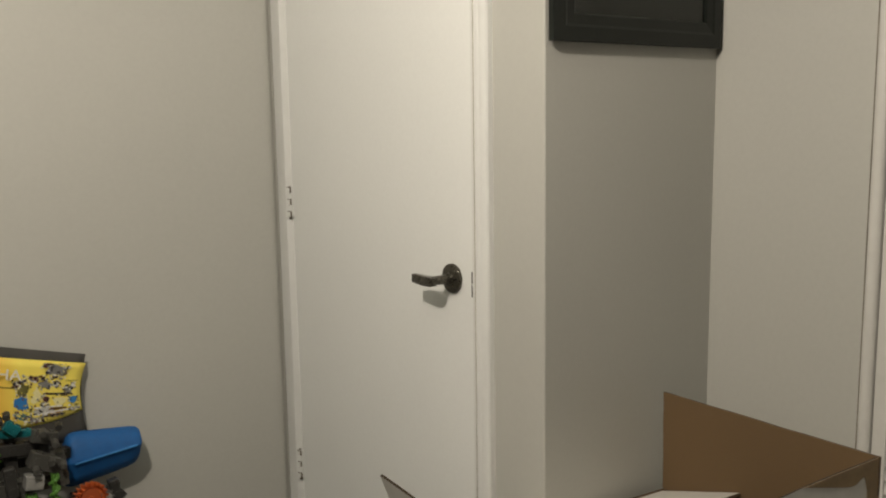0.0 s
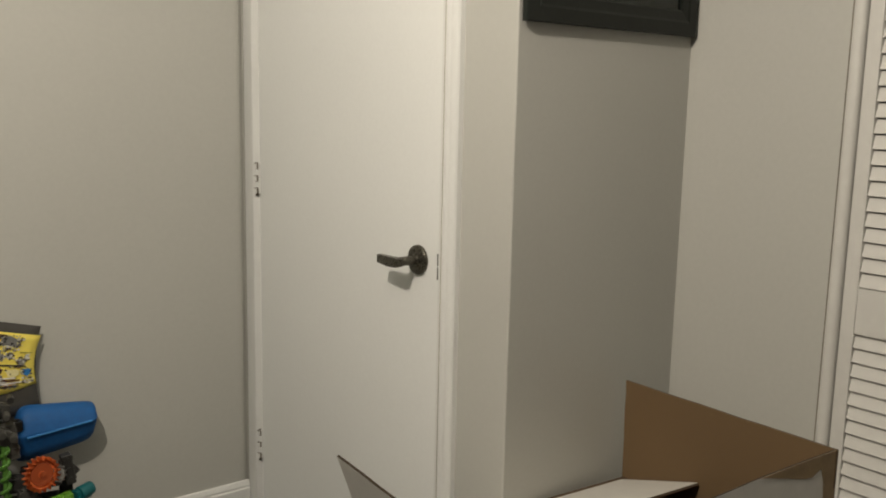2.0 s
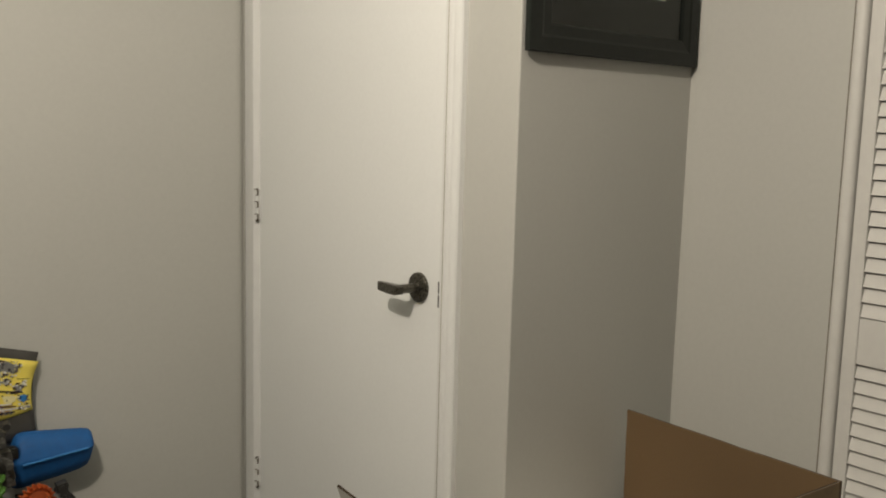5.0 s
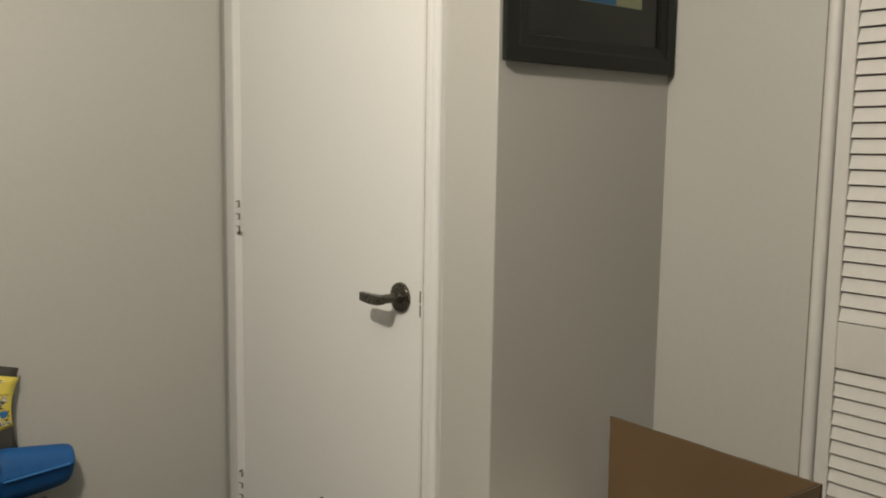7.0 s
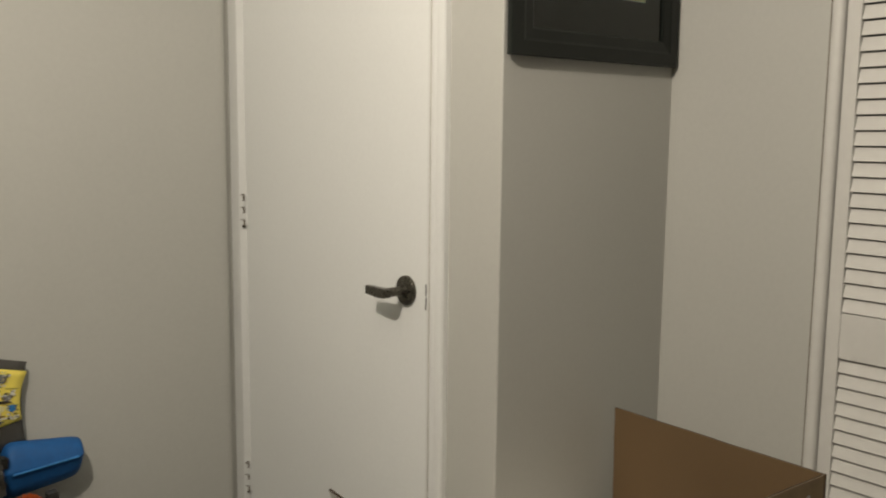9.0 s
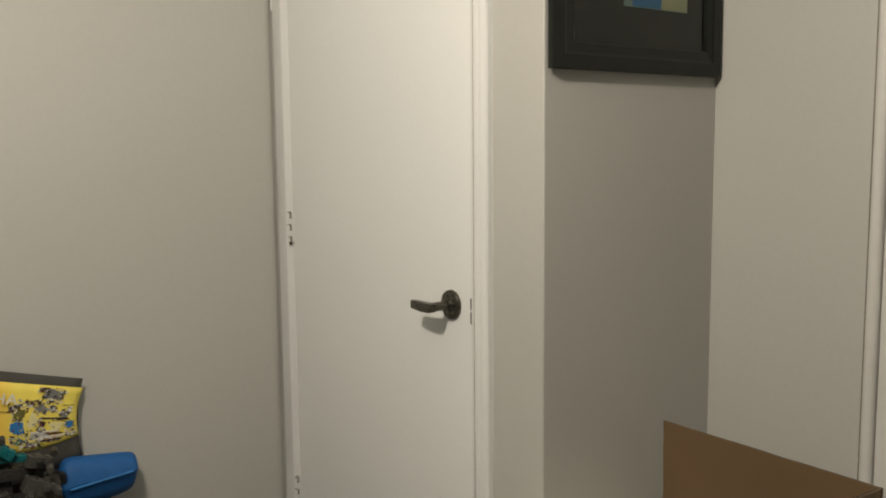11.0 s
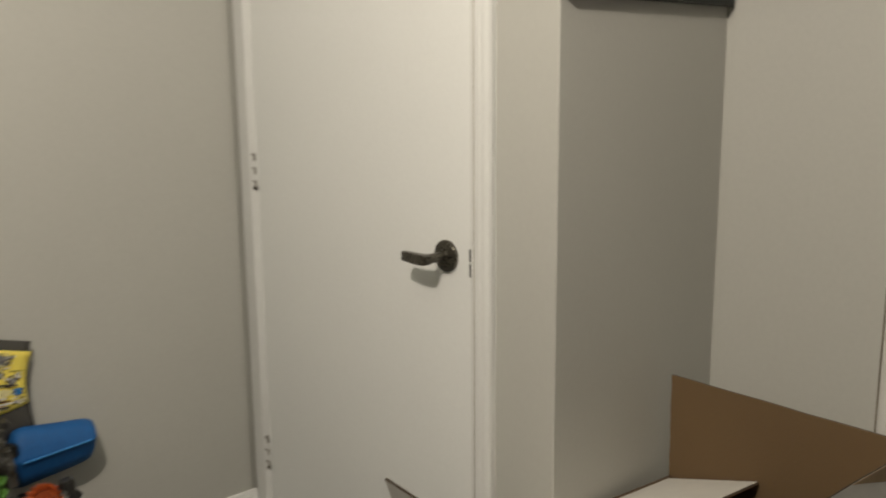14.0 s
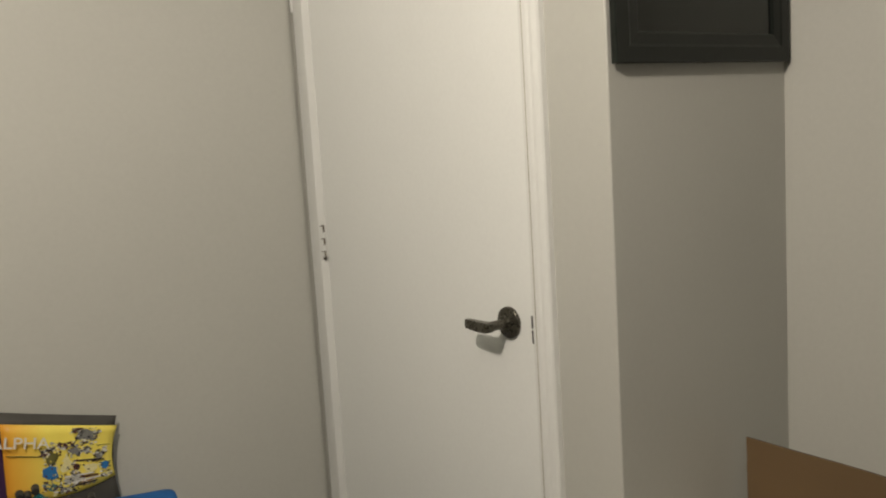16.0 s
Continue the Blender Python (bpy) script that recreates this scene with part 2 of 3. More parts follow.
def upright_trim(name, prof, lo, hi, label):
    """A trim profile of (y, depth off the door wall) run upwards."""
    return structure(name, prism([(DX - d, y) for y, d in prof], lo, hi), TRIM, label, "trim")


upright_trim("trim_latch_side", [(1.375, 0.0), (1.375, 0.012), (1.378, 0.0165), (1.3795, 0.0175), (1.3845, 0.0130), (1.393, 0.0152), (1.4005, 0.0152), (1.4065, 0.0098), (1.412, 0.0120), (1.4185, 0.0120), (1.4250, 0.0064), (1.430, 0.0082), (1.4360, 0.0082), (1.4405, 0.0010), (1.4410, 0.0010), (1.4410, -0.05), (1.43, -0.05), (1.43, 0.0)], 0, DOOR_TOP + 0.01, "white moulded door casing on the latch side")
upright_trim("trim_hinge_side", [(2.338, 0.0), (2.338, 0.0122), (2.335, 0.0135), (2.310, 0.0145), (2.288, 0.0142), (2.2845, 0.0128), (2.2745, 0.0024), (2.2722, 0.0012), (2.2722, -0.05), (2.285, -0.05), (2.285, 0.0)], 0, DOOR_TOP + 0.01, "white painted door casing on the hinge side")
# raised grey strip whose colour draws a dark line in the casing
structure("trim_joint", block((DX - 0.0088, 1.4272, 0), (DX - 0.004, 1.4283, DOOR_TOP + 0.01)), GREY_JOINT, "fine grey strip coloured as a dark joint in the door casing", "trim")
structure("trim_head", block((DX - 0.016, 1.375, DOOR_TOP + 0.011), (DX, 2.338, DOOR_TOP + 0.08), 0.003), TRIM, "white door casing over the door", "trim")

structure("trim_corner", block((DX - 0.0180, NY - 0.004, 1.632), (DX - 0.0125, NY + 0.002, DOOR_TOP + 0.08), 0.0015), TRIM, "short strip of white trim in the wall corner", "trim")

# ---- the door ----
door = tagged(empty("door", (DX, DOOR_LO, 0)), "closed white flush door with a dark bronze lever", "door", kind="structure")


def in_door(bm):
    bmesh.ops.translate(bm, verts=bm.verts, vec=(-DX, -DOOR_LO, 0))
    return bm


part("slab", in_door(block((DX + 0.001, DOOR_LO + 0.0005, 0.012), (DX + 0.036, 2.2726, 2.03))), DOOR, door, "smooth white painted slab")

# raised strip whose colour draws the dark gap between slab and casing
part("edge", in_door(block((DX - 0.0004, 1.4425, 0.012), (DX + 0.034, 1.4445, 2.03))), GAP_LINE, door, "thin strip coloured as the dark gap beside the slab")

RY, RZ = 1.516, 0.891
handle = part("rosette", in_door(join(rod((DX + 0.001, RY, RZ), (DX - 0.007, RY, RZ), 0.0335, 40, 0.0325, 0.0015), rod((DX - 0.0065, RY, RZ), (DX - 0.013, RY, RZ), 0.0145, 28, 0.0125, 0.001))), BRONZE, door, "dark bronze round rosette", True)


def lever():
    """Neck, then a flat blade that tapers and dips slightly towards the hinges."""
    bm = rod((DX - 0.008, RY, RZ), (DX - 0.056, RY, RZ), 0.0105, 24, 0.0100)
    rings = []
    for k in range(15):
        s = k / 14
        y = RY - 0.010 + s * 0.083
        x = DX - 0.058 + 0.003 * s
        top = RZ + 0.0098 - 0.0020 * s
        low = RZ - 0.0115 - 0.0025 * math.sin(min(s * 2.2, 1.6)) + 0.0026 * max(s - 0.5, 0) * 2
        z, hh = (top + low) / 2, (top - low) / 2
        dd = 0.0100 - 0.0040 * s
        if k == 0:
            hh, dd = hh * 0.75, dd * 0.7
        if k == 1:
            hh, dd = hh * 0.95, dd * 0.95
        ring = []
        for a in range(16):
            q = 2 * math.pi * a / 16
            c, n_ = math.cos(q), math.sin(q)
            ring.append(bm.verts.new((x + dd * math.copysign(abs(c) ** 0.22, c), y, z + hh * math.copysign(abs(n_) ** 0.22, n_))))
        rings.append(ring)
    for a, b in zip(rings, rings[1:]):
        for i in range(16):
            bm.faces.new((a[i], a[(i + 1) % 16], b[(i + 1) % 16], b[i]))
    bm.faces.new(rings[0]), bm.faces.new(rings[-1][::-1])
    return bm


part("lever", in_door(lever()), BRONZE, door, "dark bronze lever handle")
for lo, hi in ((0.858, 0.8845), (0.8885, 0.914)):
    part("latch_plate", in_door(block((DX - 0.0038, 1.4407, lo), (DX + 0.002, 1.4465, hi), 0.0008)), GAP, door, "dark metal latch plate edge")


def hinge(z0):
    """Painted knuckles, dark blocks for the shade of their gaps, a leaf beside them and a bare pin tip."""
    y, x, rr = 2.2715, DX - 0.009, 0.0068
    for k in range(5):
        lo, hi = z0 + 0.002 + k * 0.0174, z0 + 0.002 + k * 0.0174 + 0.0160
        part("knuckle", in_door(rod((x, y, lo), (x, y, hi), rr, 14, None, 0.0008)), TRIM, door)
    part("pin", in_door(join(join(rod((x, y, z0 - 0.003), (x, y, z0 + 0.090), 0.0042, 10), rod((x, y, z0 - 0.005), (x, y, z0 + 0.001), 0.0036, 12, 0.0042)), rod((x, y, z0 + 0.0005), (x - 0.002, y - 0.0125, z0 + 0.003), 0.0016, 8))), PIN, door, "bare dark hinge pin")
    part("leaf", in_door(block((DX - 0.0035, 2.2650, z0), (DX + 0.0005, 2.2745, z0 + 0.089), 0.0008)), TRIM, door)
    # solid dark blocks paint the shade of the hinge gaps
    for k in (0, 2, 4):
        zz = z0 + 0.010 + k * 0.0174
        part("joint", in_door(block((x - 0.0078, y - 0.0060, zz + 0.0066), (x - 0.0035, y + 0.0036, zz + 0.0080), 0.0003)), SEAM, door, "dark block painting the shade of a knuckle gap")
        part("joint", in_door(block((x - 0.0040, y - 0.0082, zz - 0.0075), (x + 0.0010, y - 0.0066, zz + 0.0078), 0.0004)), SEAM, door, "dark block painting the shade beside the hinge")


hinge(0.181)
hinge(0.970)

# ---- the closet ----
bm = prism([(CX - 0.018 * max(math.sin(math.pi * k / 16), 0.0) ** 0.6, 0.842 + 0.014 * math.cos(math.pi * k / 16)) for k in range(17)], 0, CLO_TOP + 0.03)
# thin dark strip, slightly proud of the wall, along the casing
structure("trim_caulk", block((CX - 0.0012, 0.8565, 0), (CX + 0.001, 0.8622, CLO_TOP + 0.03)), SEAM, "thin dark strip beside the closet casing", "trim")
structure("trim_closet", bm, LOUVRE, "rounded white casing beside the closet", "trim")


def louvre_leaf(name):
    """One leaf of a folding louvred door: stiles, rails and slats; hung at its y = 0 edge, running to -y."""
    leaf = empty(name)
    w, t, st = 0.383, 0.028, 0.0275
    part("stile", block((0, -st, 0.02), (t, 0, 2.02), 0.002), LOUVRE, leaf)
    part("stile", block((0, -w, 0.02), (t, -w + st, 2.02), 0.002), LOUVRE, leaf)
    for lo, hi in ((0.02, 0.16), (0.805, 0.8950), (1.93, 2.02)):
        part("rail", block((0.0015, -w + st, lo), (t - 0.0015, -st, hi), 0.0012), LOUVRE, leaf)
    me = None
    for z, n, pitch in ((0.897, 35, 0.02925), (0.777 - 21 * 0.02875, 22, 0.02875)):
        for k in range(n):
            if me is None:
                slat = part("slat", prism([(0.0030, 0.0008), (0.0042, 0.0), (0.0115, 0.0010), (0.0180, 0.0272), (0.0125, 0.0270), (0.0115, 0.0260)], -w + st, -st, Matrix(((1, 0, 0, 0), (0, 0, 1, 0), (0, 1, 0, 0), (0, 0, 0, 1)))), LOUVRE, leaf)
                me = slat.data
            else:
                slat = new("slat", me)
                slat.parent = leaf
            slat.location = (0, 0, z + k * pitch)
    return leaf


first = tagged(louvre_leaf("louvred_door"), "closed white painted louvred closet door leaf", "door", "folding closet doors")
first.matrix_basis = pose(CX - 0.014, 0.8235, 0)
for k in range(1, 4):
    copy_thing(first, pose(CX - 0.014, 0.8235 - k * 0.386, 0))

# ---- the picture ----
picture = tagged(empty("picture", (1.1655, AY, 1.3816), (0, -0.4, 0)), "framed picture in a wide black frame", "picture frame")
PW, PH, PD = 0.5125, 0.60, 0.0190


def frame_side(a, b, c, d):
    """One mitred side between outer a, b and inner c, d, all in x, z, with a step down to the glass."""
    bm = bmesh.new()

    def mixed(p, q, s):
        return (p[0] + (q[0] - p[0]) * s, p[1] + (q[1] - p[1]) * s)

    steps = ((0.2, -0.001), (0.2, -0.0055), (0, -0.0065), (0, -PD + 0.002), (0.04, -PD), (0.5, -PD), (0.6, -PD + 0.002), (0.93, -PD + 0.004), (1, -PD + 0.007), (1, -0.001))
    one = [bm.verts.new((mixed(a, d, s)[0], y, mixed(a, d, s)[1])) for s, y in steps]
    two = [bm.verts.new((mixed(b, c, s)[0], y, mixed(b, c, s)[1])) for s, y in steps]
    n = len(steps)
    for i in range(n):
        bm.faces.new((one[i], one[(i + 1) % n], two[(i + 1) % n], two[i]))
    bm.faces.new(one), bm.faces.new(two[::-1])
    return bm


o = [(0, 0), (PW, 0), (PW, PH), (0, PH)]
i_ = [(0.064, 0.055), (PW - 0.052, 0.055), (PW - 0.052, PH - 0.055), (0.064, PH - 0.055)]
for k in range(4):
    j = (k + 1) % 4
    part("frame_side", frame_side(o[k], o[j], i_[j], i_[k]), BLACK_WOOD, picture)
part("mat", block((0.060, -0.006, 0.050), (PW - 0.048, -0.002, PH - 0.050)), MAT, picture, "charcoal mat board")
bm = bmesh.new()
bm.faces.new([bm.verts.new(p) for p in ((0.062, -0.0088, 0.052), (PW - 0.050, -0.0088, 0.052), (PW - 0.050, -0.0088, PH - 0.052), (0.062, -0.0088, PH - 0.052))])
glass = part("glass", bm, GLASS, picture, "clear picture glass")
if glass.data.polygons[0].normal.y > 0:
    glass.data.flip_normals()
art = part("print", block((0.2085, -0.0072, 0.132), (0.4065, -0.0061, 0.404)), ART_TEAL, picture, "small print of coloured blocks")
for x0, x1, z0, z1, m in ((0.224, 0.312, 0.1285, 0.18, ART_BLUE), (0.314, 0.3975, 0.1285, 0.18, ART_GREEN), (0.201, 0.31, 0.185, 0.26, ART_GREEN), (0.312, 0.3975, 0.185, 0.26, ART_BLUE), (0.24, 0.36, 0.27, 0.38, ART_BLUE)):
    part("colour_block", block((x0 + 0.0085, -0.0079, z0 + 0.004), (x1 + 0.0085, -0.0073, z1 + 0.004)), m, art)

# ---- the open carton ----
carton = tagged(empty("carton", (1.496, 1.190, 0), (0, 0, -5.5)), "open cardboard carton, white outside and brown inside", "box")
BW, BD, BT, ST = 0.637, 0.498, 0.42, 0.005


def sheet(name, outline, m, label="", inner=KRAFT, outer=CARTON_WHITE, thick=ST, nicks=0.0, edge=CARTON_EDGE):
    """A flap: outline in its own x, y; brown on its +z side, white on its -z side, dark cut edges."""
    rng = random.Random(len(outline) * 7 + int(nicks * 1e5))
    if nicks:
        rough = []
        for p, q in zip(outline, outline[1:] + outline[:1]):
            for k in range(10):
                s = k / 10
                d = 0 if k == 0 else rng.uniform(-nicks, nicks)
                rough.append((p[0] + (q[0] - p[0]) * s + d, p[1] + (q[1] - p[1]) * s + d))
        outline = rough
    bm = prism(outline, 0, thick)
    bm.faces.ensure_lookup_table()
    for f in bm.faces:
        f.normal_update()
        zs = [v.co.z for v in f.verts]
        f.material_index = 2 if max(zs) - min(zs) > thick * 0.5 else (0 if zs[0] > thick * 0.5 else 1)
    bmesh.ops.transform(bm, matrix=m, verts=bm.verts)
    return part(name, bm, [inner, outer, edge], carton, label)


def plane(origin, ux, uy):
    """A matrix whose x and y axes run along ux and uy."""
    ux, uy = Vector(ux).normalized(), Vector(uy).normalized()
    uz = ux.cross(uy).normalized()
    uy = uz.cross(ux)
    return Matrix((( ux.x, uy.x, uz.x, origin[0]), (ux.y, uy.y, uz.y, origin[1]), (ux.z, uy.z, uz.z, origin[2]), (0, 0, 0, 1)))


# body walls (inner side brown) and bottom
sheet("side_panel", [(0, 0), (BD, 0), (BD, BT), (0, BT)], plane((0, 0, 0), (0, -1, 0), (0, 0, 1)))
sheet("side_panel", [(0, 0), (BD, 0), (BD, BT), (0, BT)], plane((-BW, -BD, 0), (0, 1, 0), (0, 0, 1)))
sheet("end_panel", [(0.006, 0), (BW - 0.006, 0), (BW - 0.006, BT), (0.006, BT)], plane((-BW, 0, 0), (1, 0, 0), (0, 0, 1)))
sheet("end_panel", [(0.006, 0), (BW - 0.006, 0), (BW - 0.006, BT), (0.006, BT)], plane((0, -BD, 0), (-1, 0, 0), (0, 0, 1)))
sheet("bottom", [(0.006, 0.006), (BW - 0.006, 0.006), (BW - 0.006, BD - 0.006), (0.006, BD - 0.006)], plane((-BW, -BD, 0.002), (1, 0, 0), (0, 1, 0)))
# flaps
sheet("flap", [(0.0, 0.002), (BD, 0.002), (BD + 0.002, 0.238), (0.001, 0.223)], plane((0, 0, BT), (0, -1, 0), (-0.02, 0, 1)), "upright brown inner side of a flap", nicks=0.0008, edge=FRAYED)
sheet("flap", [(0.002, 0.002), (BD, 0.002), (BD, 0.204), (0.0, 0.204)], plane((-BW, -BD, BT), (0, 1, 0), (-0.36, 0, 1)), "leaning flap with its white outer side showing", nicks=0.0009, edge=TORN_EDGE)
sheet("flap", [(0.01, 0.002), (BW - 0.012, 0.002), (BW - 0.012, 0.228), (0.01, 0.228)], plane((-BW, 0.0, BT - 0.004), (1, 0, 0), (0, -1, 0.345)), "flap folded inwards, white side up")
near = sheet("flap", [(0.0, 0.002), (BW - 0.01, 0.002), (BW - 0.01, 0.196), (0.40, 0.2165), (0.205, 0.2300), (0.10, 0.2345), (0.0, 0.237)], plane((-0.002, -BD, BT), (-1, 0, 0), (0, 0, 1)), "upright near flap, white and torn at its corner", edge=TORN_EDGE, thick=0.003)
# torn corner: bare brown paper with a wavy edge
tear = [(0.0, 0.2369), (0.10, 0.2343), (0.205, 0.2298), (0.18, 0.2245), (0.155, 0.2185), (0.13, 0.2125), (0.105, 0.2065), (0.085, 0.2025), (0.068, 0.2020), (0.055, 0.208), (0.045, 0.2115), (0.036, 0.185), (0.028, 0.11), (0.020, 0.05), (0.0, 0.03)]
bm = prism([(x, y) for x, y in tear], -0.0012, -0.0004, plane((-0.002, -BD, BT), (-1, 0, 0), (0, 0, 1)))
part("tear", bm, material("torn_brown_paper", (0.27, 0.19, 0.108), rough=0.85, spread=0.2, grain=60, blotch=14, bump=0.3, bump_scale=90), near, "torn patch of bare brown paper")

# ---- the toy model ----
toy = tagged(empty("toy_model", (0.42, 2.15, 0)), "construction toy model with coloured gears and a blue shell", "toy")


def in_toy(bm):
    bmesh.ops.translate(bm, verts=bm.verts, vec=(-0.42, -2.15, 0))
    return bm


def gear(centre, r, teeth, thick, turn=(90, 0, 0)):
    """A toothed wheel with a raised rim, a sunken web and a hub; its axis runs along z before the turn."""
    outline = []
    for k in range(teeth):
        for s, rad in ((0.0, 0.78), (0.22, 0.79), (0.43, 1.0), (0.60, 1.0), (0.80, 0.79)):
            a = 2 * math.pi * (k + s) / teeth
            outline.append((r * rad * math.cos(a), r * rad * math.sin(a)))
    bm = prism(outline, -thick / 2, thick / 2)
    top = max(bm.faces, key=lambda f: f.calc_center_median().z)
    res = bmesh.ops.inset_region(bm, faces=[top], thickness=r * 0.22)
    bmesh.ops.translate(bm, verts=top.verts, vec=(0, 0, -thick * 0.55))
    join(bm, rod((0, 0, -thick * 0.6), (0, 0, thick * 0.2), r * 0.2, 16))
    bmesh.ops.transform(bm, matrix=pose(*centre, *turn), verts=bm.verts)
    return bm


def beam(a, b, half=0.0075, holes=0):
    """A square studded beam from a to b."""
    a, b = Vector(a), Vector(b)
    L = (b - a).length
    m = Matrix.Translation(a) @ (b - a).to_track_quat("X", "Z").to_matrix().to_4x4()
    bm = block((0, -half, -half), (L, half, half), 0.0015, 1)
    n = max(2, int(L / (half * 2.1)))
    for k in range(n):
        x = L * (k + 0.5) / n
        join(bm, rod((x, 0, half), (x, 0, half + 0.003), half * 0.55, 8))
        join(bm, rod((x, -half, 0), (x, -half - 0.0025, 0), half * 0.6, 8))
    bmesh.ops.transform(bm, matrix=m, verts=bm.verts)
    return bm


def shell():
    """The pillow-shaped blue shell with a fold along its lower front."""
    bm = bmesh.new()
    profile = [(0.030, 0.022), (0.016, 0.045), (-0.006, 0.053), (-0.026, 0.049), (-0.039, 0.036), (-0.046, 0.018), (-0.0515, 0.005), (-0.053, 0.0), (-0.048, -0.006), (-0.040, -0.034), (-0.023, -0.064), (0.004, -0.072), (0.026, -0.048), (0.034, -0.008)]
    rings = []
    n = 22
    for k in range(n + 1):
        u = -1 + 2 * k / n
        s = max(1 - abs(u) ** 8, 0.0) ** 0.36
        s = max(s, 0.5)
        x = 0.096 * math.copysign(1 - (1 - abs(u)) ** 1.25, u)
        lift = 0.016 * u
        rings.append([bm.verts.new((x * (1 - 0.07 * max(-y / 0.053, 0.0) * (u > 0)), y * (0.55 + 0.45 * s), z * s * (1.02 - 0.05 * u) + lift * (1.05 * (1 - z / 0.053) if z > 0 else 1.05 - z * 6))) for y, z in profile])
    m = len(profile)
    for a, b in zip(rings, rings[1:]):
        for i in range(m):
            bm.faces.new((a[i], a[(i + 1) % m], b[(i + 1) % m], b[i]))
    bm.faces.new(rings[0]), bm.faces.new(rings[-1][::-1])
    return bm


bm = shell()
bmesh.ops.transform(bm, matrix=pose(0.588, 2.278, 0.409, 0, 5.5, 0), verts=bm.verts)
blue_shell = part("shell", in_toy(bm), BLUE, toy, "glossy blue plastic shell", True)
# thin lighter blue rods paint the highlight along the shell's fold
bm = bmesh.new()
for k in range(12):
    u0, u1 = -0.92 + 1.72 * k / 12, -0.92 + 1.72 * (k + 1) / 12
    place = [(0.590 + 0.090 * u, 2.2245, 0.409 + 0.0078 * u) for u in (u0, u1)]
    join(bm, rod(place[0], place[1], 0.0032, 8))
part("shell_edge", in_toy(bm), BLUE_HIGHLIGHT, blue_shell, "lighter blue bead painting the highlight along the fold")

part("gear", in_toy(gear((0.506, 2.10, 0.354), 0.0415, 20, 0.022, (82, 8, 10))), ORANGE, toy, "orange toothed gear")
part("gear", in_toy(gear((0.285, 2.13, 0.497), 0.042, 18, 0.022, (84, 5, 5))), LIME, toy, "lime green toothed gear")
part("gear", in_toy(gear((0.545, 2.112, 0.340), 0.023, 12, 0.010, (80, -20, 30))), PALE, toy, "pale grey gear")
part("gear", in_toy(gear((0.385, 2.14, 0.366), 0.023, 7, 0.012, (70, 20, 0))), GREEN, toy, "green star gear")

# a darker orange paints the shade inside the gear's rim
ORANGE_SHADE = material("shaded_orange_toy_plastic", (0.30, 0.055, 0.012), rough=0.5, spread=0.1, bump=0.05)
disc = rod((0, 0, 0.0), (0, 0, 0.004), 0.0265, 28, None, 0.0008)
join(disc, rod((0, 0, 0.0), (0, 0, 0.009), 0.007, 12))
bmesh.ops.transform(disc, matrix=pose(0.506, 2.10, 0.354, 82, 8, 10), verts=disc.verts)
part("gear_web", in_toy(disc), ORANGE_SHADE, toy, "gear centre in orange darkened for its recess shade")
worm = bmesh.new()
for k in range(44):
    a, z = k * 0.62, 0.30 + 0.0029 * k
    p = (0.436 + 0.009 * math.cos(a), 2.135 + 0.009 * math.sin(a), z)
    a2, z2 = (k + 1) * 0.62, 0.30 + 0.0029 * (k + 1)
    join(worm, rod(p, (0.436 + 0.009 * math.cos(a2), 2.135 + 0.009 * math.sin(a2), z2), 0.0048, 6))
join(worm, rod((0.436, 2.135, 0.29), (0.436, 2.135, 0.425), 0.006, 8))
part("worm_gear", in_toy(worm), GREEN, toy, "green spiral worm gear")

COLOURED = (
    ((0.215, 2.175, 0.551), (0.405, 2.175, 0.523), 0.0085, TEAL, "teal studded beam"),
    ((0.345, 2.160, 0.560), (0.372, 2.160, 0.536), 0.012, TEAL, "teal bracket"),
    ((0.588, 2.140, 0.262), (0.625, 2.150, 0.266), 0.013, TEAL, "teal block"),
    ((0.520, 2.105, 0.270), (0.575, 2.110, 0.278), 0.012, LIME, "lime green beam"),
    ((0.303, 2.160, 0.500), (0.306, 2.160, 0.572), 0.008, LIME, "lime green upright beam"),
)
FRAMEWORK = (
    ((0.25, 2.20, 0.0), (0.25, 2.20, 0.540), 0.013, BLACK, "black upright beam"),
    ((0.36, 2.21, 0.0), (0.36, 2.21, 0.530), 0.013, BLACK, "black upright beam"),
    ((0.50, 2.21, 0.0), (0.50, 2.21, 0.335), 0.013, BLACK, "black upright beam"),
    ((0.22, 2.245, 0.440), (0.50, 2.245, 0.432), 0.013, BLACK, "black cross beam"),
    ((0.22, 2.19, 0.500), (0.44, 2.19, 0.480), 0.014, BLACK, "black cross beam"),
    ((0.30, 2.17, 0.400), (0.468, 2.19, 0.392), 0.016, GREY, "grey cross beam"),
)
